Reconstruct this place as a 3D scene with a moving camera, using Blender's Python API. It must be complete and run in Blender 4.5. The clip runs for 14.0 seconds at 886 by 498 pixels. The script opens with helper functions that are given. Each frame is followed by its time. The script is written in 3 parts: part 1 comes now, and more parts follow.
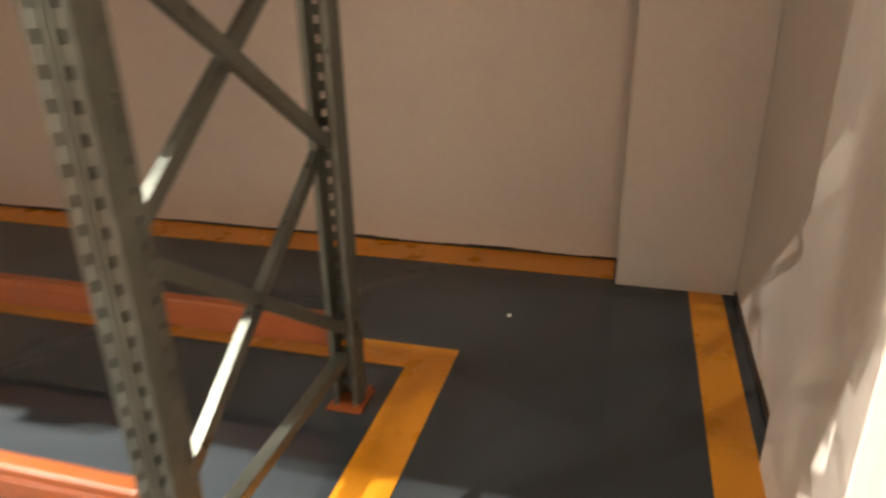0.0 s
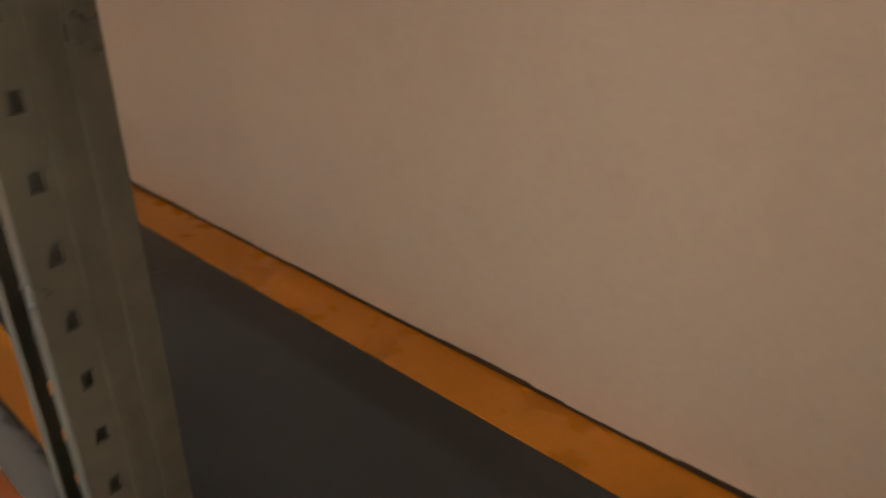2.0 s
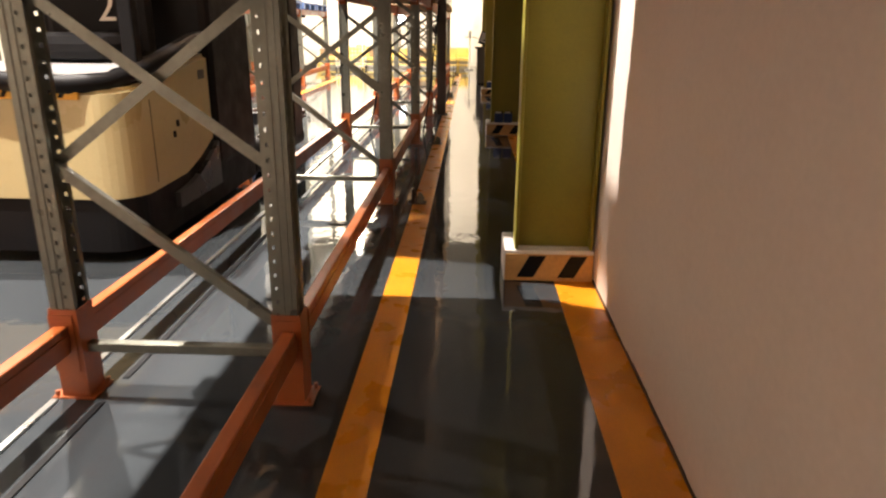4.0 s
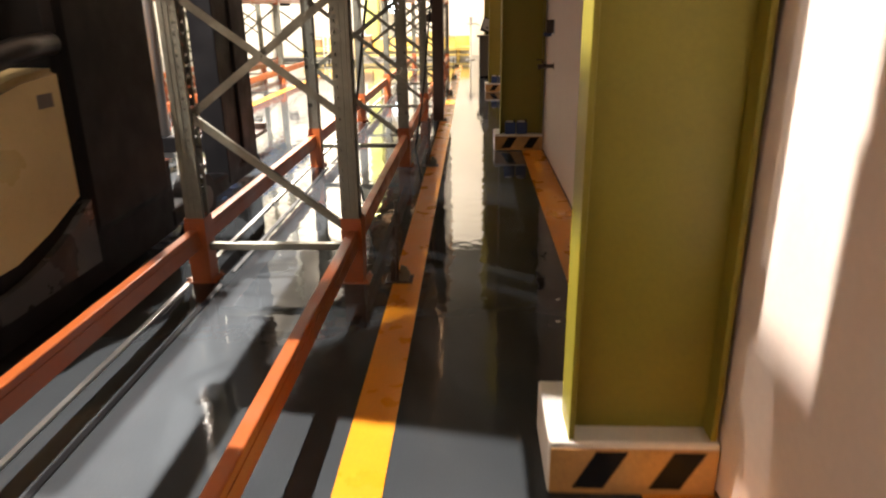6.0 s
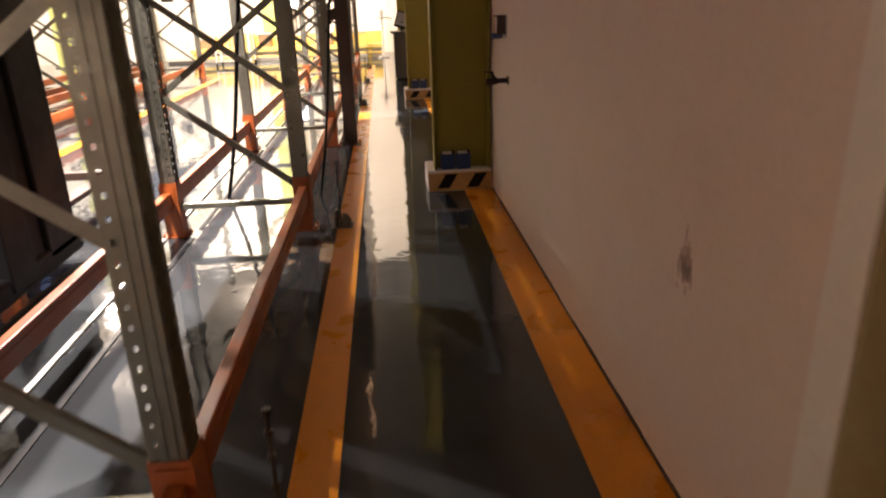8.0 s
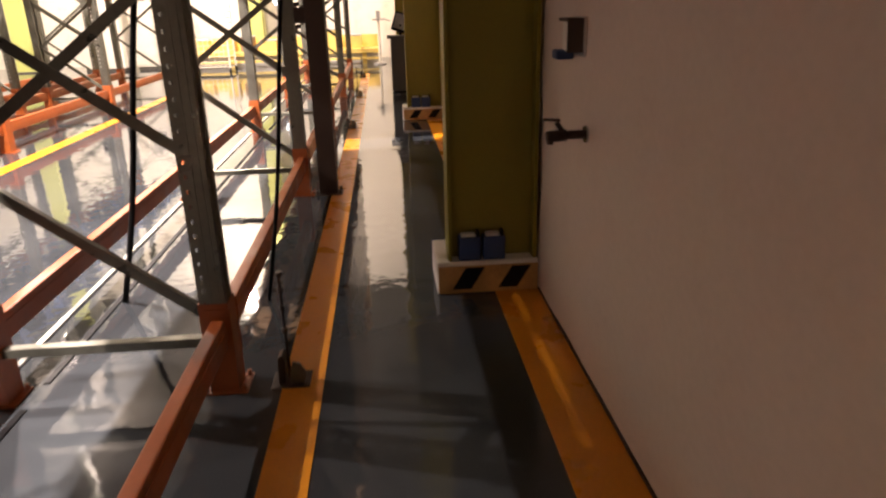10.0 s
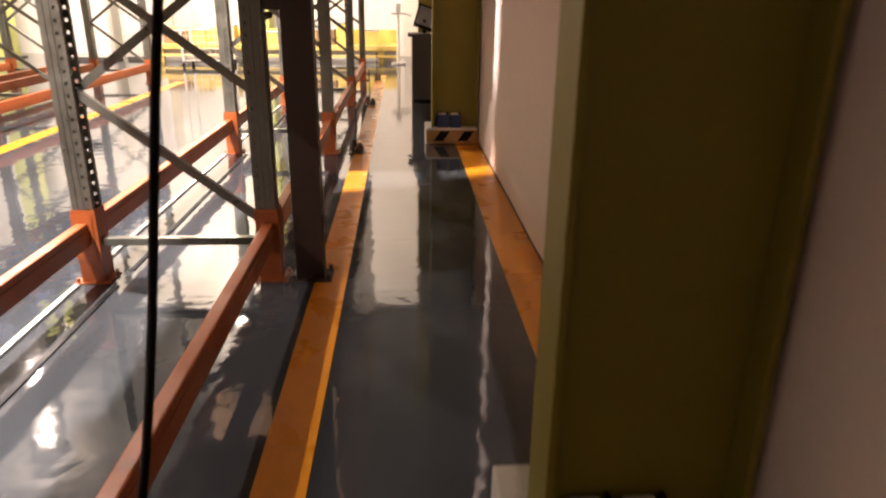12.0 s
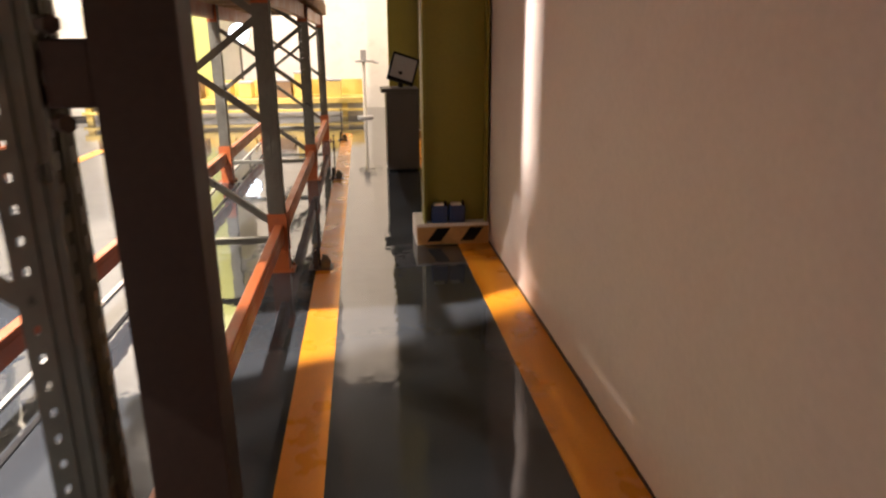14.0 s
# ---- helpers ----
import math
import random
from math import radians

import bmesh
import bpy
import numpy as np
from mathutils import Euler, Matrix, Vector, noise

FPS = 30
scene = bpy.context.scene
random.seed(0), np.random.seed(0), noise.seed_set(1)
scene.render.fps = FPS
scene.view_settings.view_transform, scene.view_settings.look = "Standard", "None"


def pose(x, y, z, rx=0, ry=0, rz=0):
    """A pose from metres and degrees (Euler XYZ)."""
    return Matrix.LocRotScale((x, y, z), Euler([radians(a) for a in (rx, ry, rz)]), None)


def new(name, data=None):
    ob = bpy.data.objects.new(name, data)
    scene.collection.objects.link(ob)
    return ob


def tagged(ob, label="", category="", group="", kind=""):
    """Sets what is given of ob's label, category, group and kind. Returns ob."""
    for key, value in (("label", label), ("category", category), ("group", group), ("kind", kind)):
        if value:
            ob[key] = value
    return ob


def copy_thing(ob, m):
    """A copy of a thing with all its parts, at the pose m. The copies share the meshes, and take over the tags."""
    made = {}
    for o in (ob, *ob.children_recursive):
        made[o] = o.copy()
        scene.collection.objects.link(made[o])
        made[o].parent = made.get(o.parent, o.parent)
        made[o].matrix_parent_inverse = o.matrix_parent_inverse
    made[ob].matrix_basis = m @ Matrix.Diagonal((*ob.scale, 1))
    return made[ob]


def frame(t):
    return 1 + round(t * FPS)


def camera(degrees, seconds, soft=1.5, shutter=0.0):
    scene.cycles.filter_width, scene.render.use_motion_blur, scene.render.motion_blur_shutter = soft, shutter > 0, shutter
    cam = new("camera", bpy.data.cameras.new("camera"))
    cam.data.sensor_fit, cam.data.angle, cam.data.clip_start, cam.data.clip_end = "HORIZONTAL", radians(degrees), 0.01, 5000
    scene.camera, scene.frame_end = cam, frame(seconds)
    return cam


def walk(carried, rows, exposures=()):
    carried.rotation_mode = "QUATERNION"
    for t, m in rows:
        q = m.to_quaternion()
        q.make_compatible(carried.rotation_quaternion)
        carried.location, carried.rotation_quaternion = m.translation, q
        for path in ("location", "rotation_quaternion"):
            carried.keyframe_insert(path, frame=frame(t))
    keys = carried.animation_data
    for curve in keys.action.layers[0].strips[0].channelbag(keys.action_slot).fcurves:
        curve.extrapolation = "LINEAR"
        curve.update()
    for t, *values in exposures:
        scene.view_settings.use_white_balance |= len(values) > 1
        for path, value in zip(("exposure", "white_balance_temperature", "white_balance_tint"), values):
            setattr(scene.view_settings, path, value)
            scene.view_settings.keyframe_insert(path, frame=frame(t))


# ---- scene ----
# A storage hall: a marked walkway runs between pallet racking and a plastered wall with steel columns.
LENS = 65.9
cam = camera(LENS, 14.0, soft=2.2, shutter=0.5)
# seconds, x, y, z, yaw, pitch, roll
ROWS = [
    (0.0, -1.966, -4.861, 1.337, -74.79, -22.98, 1.02),
    (0.5, -1.554, -4.873, 1.332, -80.32, -24.26, 1.96),
    (1.0, -1.157, -4.852, 1.301, -72.05, -24.09, 0.66),
    (1.5, -0.729, -4.657, 1.339, -62.55, -26.15, 0.01),
    (2.0, -0.392, -4.535, 1.357, -49.31, -26.72, -1.33),
    (2.5, -0.064, -4.433, 1.358, -22.24, -24.63, 1.05),
    (3.0, 0.182, -4.213, 1.333, -9.02, -23.42, 1.15),
    (3.5, 0.378, -3.872, 1.358, 0.03, -20.88, 0.54),
    (4.0, 0.432, -3.508, 1.326, 2.35, -18.17, -0.52),
    (6.5, 0.405, -1.190, 1.341, 1.88, -19.40, 1.07),
    (7.0, 0.384, -0.730, 1.328, 0.34, -18.76, 0.97),
    (7.5, 0.319, -0.245, 1.340, -1.57, -19.11, -0.76),
    (8.0, 0.357, 0.222, 1.353, -4.91, -20.07, 1.78),
    (8.5, 0.373, 0.726, 1.343, -2.71, -19.28, 0.90),
    (9.0, 0.407, 1.234, 1.327, -4.95, -19.94, 1.45),
    (11.5, 0.436, 3.606, 1.289, -4.30, -19.86, 0.95),
    (12.0, 0.412, 4.104, 1.250, -3.33, -20.09, -0.72),
    (12.5, 0.357, 4.575, 1.264, -6.34, -19.10, 1.19),
    (13.0, 0.310, 5.081, 1.274, -5.66, -17.23, -0.16),
    (13.5, 0.298, 5.570, 1.276, -6.39, -17.82, 1.20),
    (14.0, 0.309, 6.011, 1.293, -6.66, -16.92, 0.36),
]
walk(cam, [(t, pose(x, y, z, 90 + pitch, roll, yaw)) for t, x, y, z, yaw, pitch, roll in ROWS],
     exposures=[(0.0, 0.15, 6250, 3), (2.0, 0.15, 6250, 3), (3.2, 0.2, 6600, 11), (4.2, 0.15, 6600, 12), (5.5, 0.25, 6500, 12), (7.2, 0.6, 6600, 16), (8.3, 0.15, 6800, 21), (9.0, -0.05, 6900, 23), (11.6, -0.15, 6800, 24), (12.5, -0.05, 6600, 23), (13.0, -0.55, 6700, 23), (13.5, -0.4, 6600, 21), (14.0, -0.25, 6400, 19)])

# ---------------------------------------------------------------- world and lamps
world = bpy.data.worlds.new("world")
scene.world = world
world.use_nodes = True
world.node_tree.nodes["Background"].inputs["Color"].default_value = (0.9, 0.95, 1.0, 1)
world.node_tree.nodes["Background"].inputs["Strength"].default_value = 0.05

BAY = 2.8           # pitch of the racking frames
Y0 = -4.05          # first racking frame
WALL = 1.117        # face of the walkway wall
CEIL = 6.2
HALL_W = -12.0
HALL_N = 20.4
END_S = -5.356
COLUMNS = [0.0, 5.17, 10.33, 15.5]
POWER = 0.8
LAMP_Z = 5.6
LAMP_TINT = (1.0, 0.91, 0.82)
LAMP_WARM = (1.0, 0.87, 0.70)
# x, y, power, glow radius, tint and beam angle of the unseen pendant lamps (0: bare globe)
# Aisle lamps follow light streaks; hall, far-end and south ones are added brighteners.
UNSEEN_LAMPS = [(-2.3, 0.8, 4900, 0.03, LAMP_TINT, 152), (-2.3, 4.2, 2500, 0.03, LAMP_TINT, 152), (-2.3, 7.67, 6600, 0.07, LAMP_TINT, 152), (-2.3, 11.6, 2400, 0.03, LAMP_TINT, 152),
             (-5.6, 1.0, 640, 0.03, LAMP_TINT, 0), (-5.6, 6.0, 1600, 0.03, LAMP_TINT, 0), (-5.6, 14.2, 1400, 0.03, LAMP_WARM, 0),
             (-6.6, 16.0, 1600, 0.03, LAMP_WARM, 0), (-3.2, 18.3, 2600, 0.03, LAMP_WARM, 0), (-2.3, -1.2, 3800, 0.05, LAMP_TINT, 68), (-2.6, -3.4, 90, 0.4, LAMP_TINT, 0)]


# ---------------------------------------------------------------- materials
def nodes_of(name):
    m = bpy.data.materials.new(name)
    m.use_nodes = True
    return m, m.node_tree.nodes, m.node_tree.links, m.node_tree.nodes["Principled BSDF"]


def surface(name, base, rough=0.6, metal=0.0, vary=0.12, grain=60.0, blotch=3.0, bump=0.1, dirt=None, dirt_amount=0.5, rough_vary=0.12, per_object=0.0, spec=0.5):
    """Base colour with variation at two scales, uneven gloss and a fine relief, in metres."""
    m, n, l, p = nodes_of(name)
    co = n.new("ShaderNodeTexCoord")
    big = n.new("ShaderNodeTexNoise"); big.inputs["Scale"].default_value = blotch; big.inputs["Detail"].default_value = 6
    fine = n.new("ShaderNodeTexNoise"); fine.inputs["Scale"].default_value = grain; fine.inputs["Detail"].default_value = 4
    geo = n.new("ShaderNodeNewGeometry")
    for tex in (big, fine):
        l.new(geo.outputs["Position"], tex.inputs["Vector"])
    mixf = n.new("ShaderNodeMath"); mixf.operation = "ADD"
    l.new(big.outputs["Fac"], mixf.inputs[0]); l.new(fine.outputs["Fac"], mixf.inputs[1])
    ramp = n.new("ShaderNodeMapRange")
    ramp.inputs["From Min"].default_value = 0.6; ramp.inputs["From Max"].default_value = 1.4
    ramp.inputs["To Min"].default_value = 1 - vary; ramp.inputs["To Max"].default_value = 1 + vary
    l.new(mixf.outputs[0], ramp.inputs["Value"])
    fac = ramp.outputs["Result"]
    if per_object:
        info = n.new("ShaderNodeObjectInfo")
        pr = n.new("ShaderNodeMapRange"); pr.inputs["To Min"].default_value = 1 - per_object; pr.inputs["To Max"].default_value = 1 + per_object
        l.new(info.outputs["Random"], pr.inputs["Value"])
        mul = n.new("ShaderNodeMath"); mul.operation = "MULTIPLY"
        l.new(fac, mul.inputs[0]); l.new(pr.outputs["Result"], mul.inputs[1]); fac = mul.outputs[0]
    col = n.new("ShaderNodeVectorMath"); col.operation = "SCALE"; col.inputs[0].default_value = base
    l.new(fac, col.inputs["Scale"])
    out = col.outputs["Vector"]
    if dirt:
        dn = n.new("ShaderNodeTexNoise"); dn.inputs["Scale"].default_value = blotch * 2.3; dn.inputs["Detail"].default_value = 9; dn.inputs["Roughness"].default_value = 0.7
        l.new(geo.outputs["Position"], dn.inputs["Vector"])
        dr = n.new("ShaderNodeMapRange"); dr.inputs["From Min"].default_value = 0.52; dr.inputs["From Max"].default_value = 0.72
        dr.inputs["To Max"].default_value = dirt_amount
        l.new(dn.outputs["Fac"], dr.inputs["Value"])
        mx = n.new("ShaderNodeMix"); mx.data_type = "RGBA"; mx.inputs["B"].default_value = (*dirt, 1)
        mx.inputs[7].default_value = (*dirt, 1)
        l.new(dr.outputs["Result"], mx.inputs[0]); l.new(out, mx.inputs[6]); out = mx.outputs[2]
    l.new(out, p.inputs["Base Color"])
    rr = n.new("ShaderNodeMapRange"); rr.inputs["From Min"].default_value = 0.3; rr.inputs["From Max"].default_value = 0.7
    rr.inputs["To Min"].default_value = max(0.02, rough - rough_vary); rr.inputs["To Max"].default_value = min(1, rough + rough_vary)
    l.new(big.outputs["Fac"], rr.inputs["Value"]); l.new(rr.outputs["Result"], p.inputs["Roughness"])
    p.inputs["Metallic"].default_value = metal
    p.inputs["Specular IOR Level"].default_value = spec
    if bump:
        b = n.new("ShaderNodeBump"); b.inputs["Strength"].default_value = bump; b.inputs["Distance"].default_value = 0.004
        l.new(fine.outputs["Fac"], b.inputs["Height"]); l.new(b.outputs["Normal"], p.inputs["Normal"])
    return m


def floor_material(name, base, vary):
    """Glossy poured resin, slightly wavy, with dust and scuffs."""
    m, n, l, p = nodes_of(name)
    geo = n.new("ShaderNodeNewGeometry")
    big = n.new("ShaderNodeTexNoise"); big.inputs["Scale"].default_value = 0.9; big.inputs["Detail"].default_value = 7
    wave = n.new("ShaderNodeTexNoise"); wave.inputs["Scale"].default_value = 7; wave.inputs["Detail"].default_value = 2.5
    fine = n.new("ShaderNodeTexNoise"); fine.inputs["Scale"].default_value = 140; fine.inputs["Detail"].default_value = 3
    for tex in (big, wave, fine):
        l.new(geo.outputs["Position"], tex.inputs["Vector"])
    sc = n.new("ShaderNodeMapRange"); sc.inputs["From Min"].default_value = 0.3; sc.inputs["From Max"].default_value = 0.7
    sc.inputs["To Min"].default_value = 1 - vary; sc.inputs["To Max"].default_value = 1 + vary
    l.new(big.outputs["Fac"], sc.inputs["Value"])
    fs = n.new("ShaderNodeMapRange"); fs.inputs["To Min"].default_value = 0.85; fs.inputs["To Max"].default_value = 1.15
    l.new(fine.outputs["Fac"], fs.inputs["Value"])
    mul = n.new("ShaderNodeMath"); mul.operation = "MULTIPLY"; l.new(sc.outputs[0], mul.inputs[0]); l.new(fs.outputs[0], mul.inputs[1])
    col = n.new("ShaderNodeVectorMath"); col.operation = "SCALE"; col.inputs[0].default_value = base
    l.new(mul.outputs[0], col.inputs["Scale"]); l.new(col.outputs["Vector"], p.inputs["Base Color"])
    rg = n.new("ShaderNodeMapRange"); rg.inputs["From Min"].default_value = 0.3; rg.inputs["From Max"].default_value = 0.7
    rg.inputs["To Min"].default_value = 0.02; rg.inputs["To Max"].default_value = 0.06
    l.new(big.outputs["Fac"], rg.inputs["Value"]); l.new(rg.outputs[0], p.inputs["Roughness"])
    b1 = n.new("ShaderNodeBump"); b1.inputs["Strength"].default_value = 0.24; b1.inputs["Distance"].default_value = 0.006
    l.new(wave.outputs["Fac"], b1.inputs["Height"]); l.new(b1.outputs["Normal"], p.inputs["Normal"])
    p.inputs["Specular IOR Level"].default_value = 0.5
    return m


def glow(name, colour, strength):
    m, n, l, p = nodes_of(name)
    p.inputs["Base Color"].default_value = (*colour, 1)
    p.inputs["Emission Color"].default_value = (*colour, 1)
    p.inputs["Emission Strength"].default_value = strength
    return m


M_FLOOR = floor_material("grey_resin", (0.040, 0.046, 0.051), 0.2)
M_YELLOW = surface("yellow_line_paint", (0.72, 0.275, 0.013), 0.32, vary=0.1, grain=90, blotch=4, bump=0.05, dirt=(0.40, 0.17, 0.02), dirt_amount=0.07)
M_WALL = surface("pink_plaster", (0.70, 0.605, 0.53), 0.75, vary=0.05, grain=45, blotch=1.6, bump=0.25, dirt=(0.5, 0.39, 0.33), dirt_amount=0.16)
M_WHITE = surface("white_paint", (0.74, 0.72, 0.66), 0.55, vary=0.05, grain=50, blotch=2, bump=0.1, dirt=(0.45, 0.4, 0.33), dirt_amount=0.25)
M_CEIL = surface("ceiling_paint", (0.07, 0.068, 0.064), 0.8, vary=0.05, grain=20, blotch=1, bump=0.1)
M_DARKSEAM = surface("dark_sealant", (0.06, 0.035, 0.02), 0.8, vary=0.4, grain=30, blotch=8)
M_OLIVE = surface("olive_yellow_paint", (0.225, 0.195, 0.018), 0.5, vary=0.07, grain=60, blotch=2, bump=0.12, dirt=(0.12, 0.09, 0.02), dirt_amount=0.2)
M_ZINC = surface("galvanised_steel", (0.16, 0.161, 0.132), 0.38, metal=0.7, vary=0.18, grain=40, blotch=9, bump=0.08)
M_ORANGE = surface("orange_steel_paint", (0.32, 0.078, 0.016), 0.4, vary=0.12, grain=70, blotch=5, bump=0.1, dirt=(0.16, 0.07, 0.04), dirt_amount=0.5)
M_BROWN = surface("dark_brown_steel", (0.05, 0.03, 0.022), 0.5, metal=0.2, vary=0.2, grain=60, blotch=5)
M_BLACK = surface("black_plastic", (0.007, 0.007, 0.008), 0.5, vary=0.2, grain=120, blotch=6, bump=0.12, spec=0.15)
M_GUARD = surface("dark_grey_plastic", (0.035, 0.035, 0.036), 0.3, vary=0.15, grain=120, blotch=5, bump=0.06)
M_RUBBER = surface("tyre_rubber", (0.02, 0.02, 0.021), 0.8, vary=0.25, grain=90)
M_CREAM = surface("cream_truck_paint", (0.50, 0.42, 0.22), 0.35, vary=0.05, grain=80, blotch=2, bump=0.04, dirt=(0.3, 0.22, 0.12), dirt_amount=0.25)
M_TRUCKGREY = surface("grey_truck_paint", (0.42, 0.42, 0.42), 0.35, vary=0.08)
M_VENT = surface("amber_vent_paint", (0.75, 0.40, 0.04), 0.4, vary=0.06)
M_BLUE = surface("blue_plastic", (0.02, 0.05, 0.16), 0.4, vary=0.15)
M_BLUEP = surface("faded_blue_plastic", (0.05, 0.10, 0.24), 0.5, vary=0.12)
M_STEEL = surface("brushed_steel", (0.5, 0.5, 0.48), 0.35, metal=0.9, vary=0.12, grain=200)
M_DOOR = surface("yellow_door_paint", (0.52, 0.40, 0.15), 0.45, vary=0.05, dirt=(0.3, 0.22, 0.08), dirt_amount=0.3)
M_JAMB = surface("drab_jamb_paint", (0.36, 0.30, 0.17), 0.55, vary=0.08, grain=50, blotch=3, bump=0.1, dirt=(0.2, 0.15, 0.08), dirt_amount=0.35)
M_CARD = surface("cardboard", (0.34, 0.22, 0.12), 0.85, vary=0.1, grain=90, per_object=0.2)
M_WOOD = surface("pallet_wood", (0.32, 0.21, 0.11), 0.8, vary=0.25, grain=30, blotch=12, bump=0.3, per_object=0.2)
M_FILM = surface("dark_stretch_film", (0.03, 0.03, 0.05), 0.25, vary=0.2, grain=30, blotch=6, per_object=0.3)
M_GREY = surface("grey_cabinet_paint", (0.10, 0.09, 0.08), 0.45, vary=0.12)
M_YBENCH = surface("bright_yellow_paint", (0.74, 0.56, 0.16), 0.45, vary=0.08, dirt=(0.4, 0.28, 0.06), dirt_amount=0.3)
M_GREEN = surface("pale_green_paint", (0.50, 0.55, 0.18), 0.5, vary=0.06)
M_SMUDGE = surface("scuff_grey", (0.40, 0.31, 0.28), 0.8, vary=0.25, grain=70, blotch=18)
M_LAMP = glow("lamp_glass", (1.0, 0.97, 0.9), 14)
M_BLUELAMP = glow("cold_lamp_glass", (0.75, 0.9, 1.0), 10)


# ---------------------------------------------------------------- mesh helpers
def box(bm, x0, x1, y0, y1, z0, z1, bev=0.0, m=None):
    vs = bmesh.ops.create_cube(bm, size=1.0)["verts"]
    bmesh.ops.transform(bm, matrix=Matrix.Translation(((x0 + x1) / 2, (y0 + y1) / 2, (z0 + z1) / 2)) @ Matrix.Diagonal((abs(x1 - x0), abs(y1 - y0), abs(z1 - z0), 1)), verts=vs)
    if bev:
        es = {e for v in vs for e in v.link_edges}
        made = bmesh.ops.bevel(bm, geom=list(es), offset=bev, segments=2, affect="EDGES", profile=0.5)
        vs = list({v for f in made["faces"] for v in f.verts} | {v for v in vs if v.is_valid})
    if m is not None:
        bmesh.ops.transform(bm, matrix=m, verts=vs)
    return vs


def rod(bm, a, b, r, seg=10, r2=None):
    a, b = Vector(a), Vector(b)
    d = b - a
    m = Matrix.Translation((a + b) / 2) @ d.to_track_quat("Z", "Y").to_matrix().to_4x4()
    return bmesh.ops.create_cone(bm, cap_ends=True, segments=seg, radius1=r, radius2=r if r2 is None else r2, depth=d.length, matrix=m)["verts"]


def bar(bm, a, b, w, t, bev=0.0):
    """A flat bar from a to b in the xz plane, w wide and t thick along y."""
    a, b = Vector(a), Vector(b)
    d = b - a
    m = Matrix.Translation((a + b) / 2) @ Matrix.Rotation(math.atan2(-d.z, d.x), 4, "Y")
    return box(bm, -d.length / 2, d.length / 2, -t / 2, t / 2, -w / 2, w / 2, bev, m)


def prism(bm, outline, y0, y1):
    """An outline in (x, z) pushed along y."""
    a = [bm.verts.new((x, y0, z)) for x, z in outline]
    b = [bm.verts.new((x, y1, z)) for x, z in outline]
    bm.faces.new(a[::-1]); bm.faces.new(b)
    for i in range(len(a)):
        j = (i + 1) % len(a)
        bm.faces.new((a[i], a[j], b[j], b[i]))
    bmesh.ops.recalc_face_normals(bm, faces=bm.faces)


def sweep(bm, path, r, seg=14):
    """A round bar bent along a path."""
    pts = [Vector(p) for p in path]
    rings = []
    for i, p in enumerate(pts):
        d = (pts[min(i + 1, len(pts) - 1)] - pts[max(i - 1, 0)]).normalized()
        side = d.cross(Vector((0, 0, 1))).normalized()
        up = side.cross(d)
        rings.append([bm.verts.new(p + r * (math.cos(2 * math.pi * k / seg) * side + math.sin(2 * math.pi * k / seg) * up)) for k in range(seg)])
    for a, b in zip(rings, rings[1:]):
        for k in range(seg):
            bm.faces.new((a[k], a[(k + 1) % seg], b[(k + 1) % seg], b[k]))
    bm.faces.new(rings[0][::-1])
    bm.faces.new(rings[-1])


def mesh_of(name, bm, material, smooth=False):
    me = bpy.data.meshes.new(name)
    bmesh.ops.recalc_face_normals(bm, faces=bm.faces)
    bm.to_mesh(me)
    bm.free()
    me.materials.append(material)
    if smooth:
        for p in me.polygons:
            p.use_smooth = True
    return me


def part(name, bm, material, parent=None, label="", smooth=False):
    ob = new(name, mesh_of(name, bm, material, smooth))
    if parent is not None:
        ob.parent = parent
    if label:
        ob["label"] = label
    return ob


def made(fn, *a, **k):
    bm = bmesh.new()
    fn(bm, *a, **k)
    return bm


def thing(name, label, category, group="", at=(0, 0, 0)):
    e = new(name)
    e.empty_display_size = 0.2
    e.location = at
    return tagged(e, label, category, group)


def setting(name, bm, material, label, category):
    return tagged(part(name, bm, material), label, category, kind="structure")


# ---------------------------------------------------------------- structure
setting("floor", made(box, HALL_W - 0.3, 3.0, -9.0, HALL_N + 0.3, -0.2, 0.0), M_FLOOR, "glossy dark grey poured resin floor", "floor")
# Out of view; closes the hall, toned dark to limit bounce on the walkway.
setting("ceiling", made(box, HALL_W - 0.3, 1.5, END_S - 0.3, HALL_N + 0.3, CEIL, CEIL + 0.2), M_CEIL, "plain hall ceiling, unseen, dark grey to cut bounced light", "ceiling")

DOOR0, DOOR1, DOORH = 0.22, 1.18, 2.1
bm = bmesh.new()
box(bm, WALL, WALL + 0.25, END_S - 0.25, DOOR0, 0, CEIL)
box(bm, WALL, WALL + 0.25, DOOR1, HALL_N, 0, CEIL)
box(bm, WALL, WALL + 0.25, DOOR0, DOOR1, DOORH, CEIL)
wall_east = setting("wall_east", bm, M_WALL, "pinkish beige plastered wall along the walkway", "wall")
setting("wall_south", made(box, HALL_W, WALL, END_S - 0.25, END_S, 0, CEIL), M_WALL, "pinkish beige plastered end wall", "wall")
setting("wall_north", made(box, HALL_W, WALL + 0.25, HALL_N, HALL_N + 0.25, 0, CEIL), M_WHITE, "bright white far wall of the hall", "wall")
setting("wall_west", made(box, HALL_W - 0.25, HALL_W, END_S - 0.25, HALL_N, 0, CEIL), M_WHITE, "white painted side wall of the hall", "wall")
setting("wall_pilaster", made(box, 0.85, WALL, END_S, -4.857, 0, CEIL, 0.006), M_WALL, "shallow plastered pilaster in the wall corner", "pilaster")
setting("wall_pilaster", made(box, -1.6, -0.25, END_S, END_S + 0.06, 0, CEIL, 0.006), M_WALL, "pale plastered pilaster on the end wall", "pilaster")

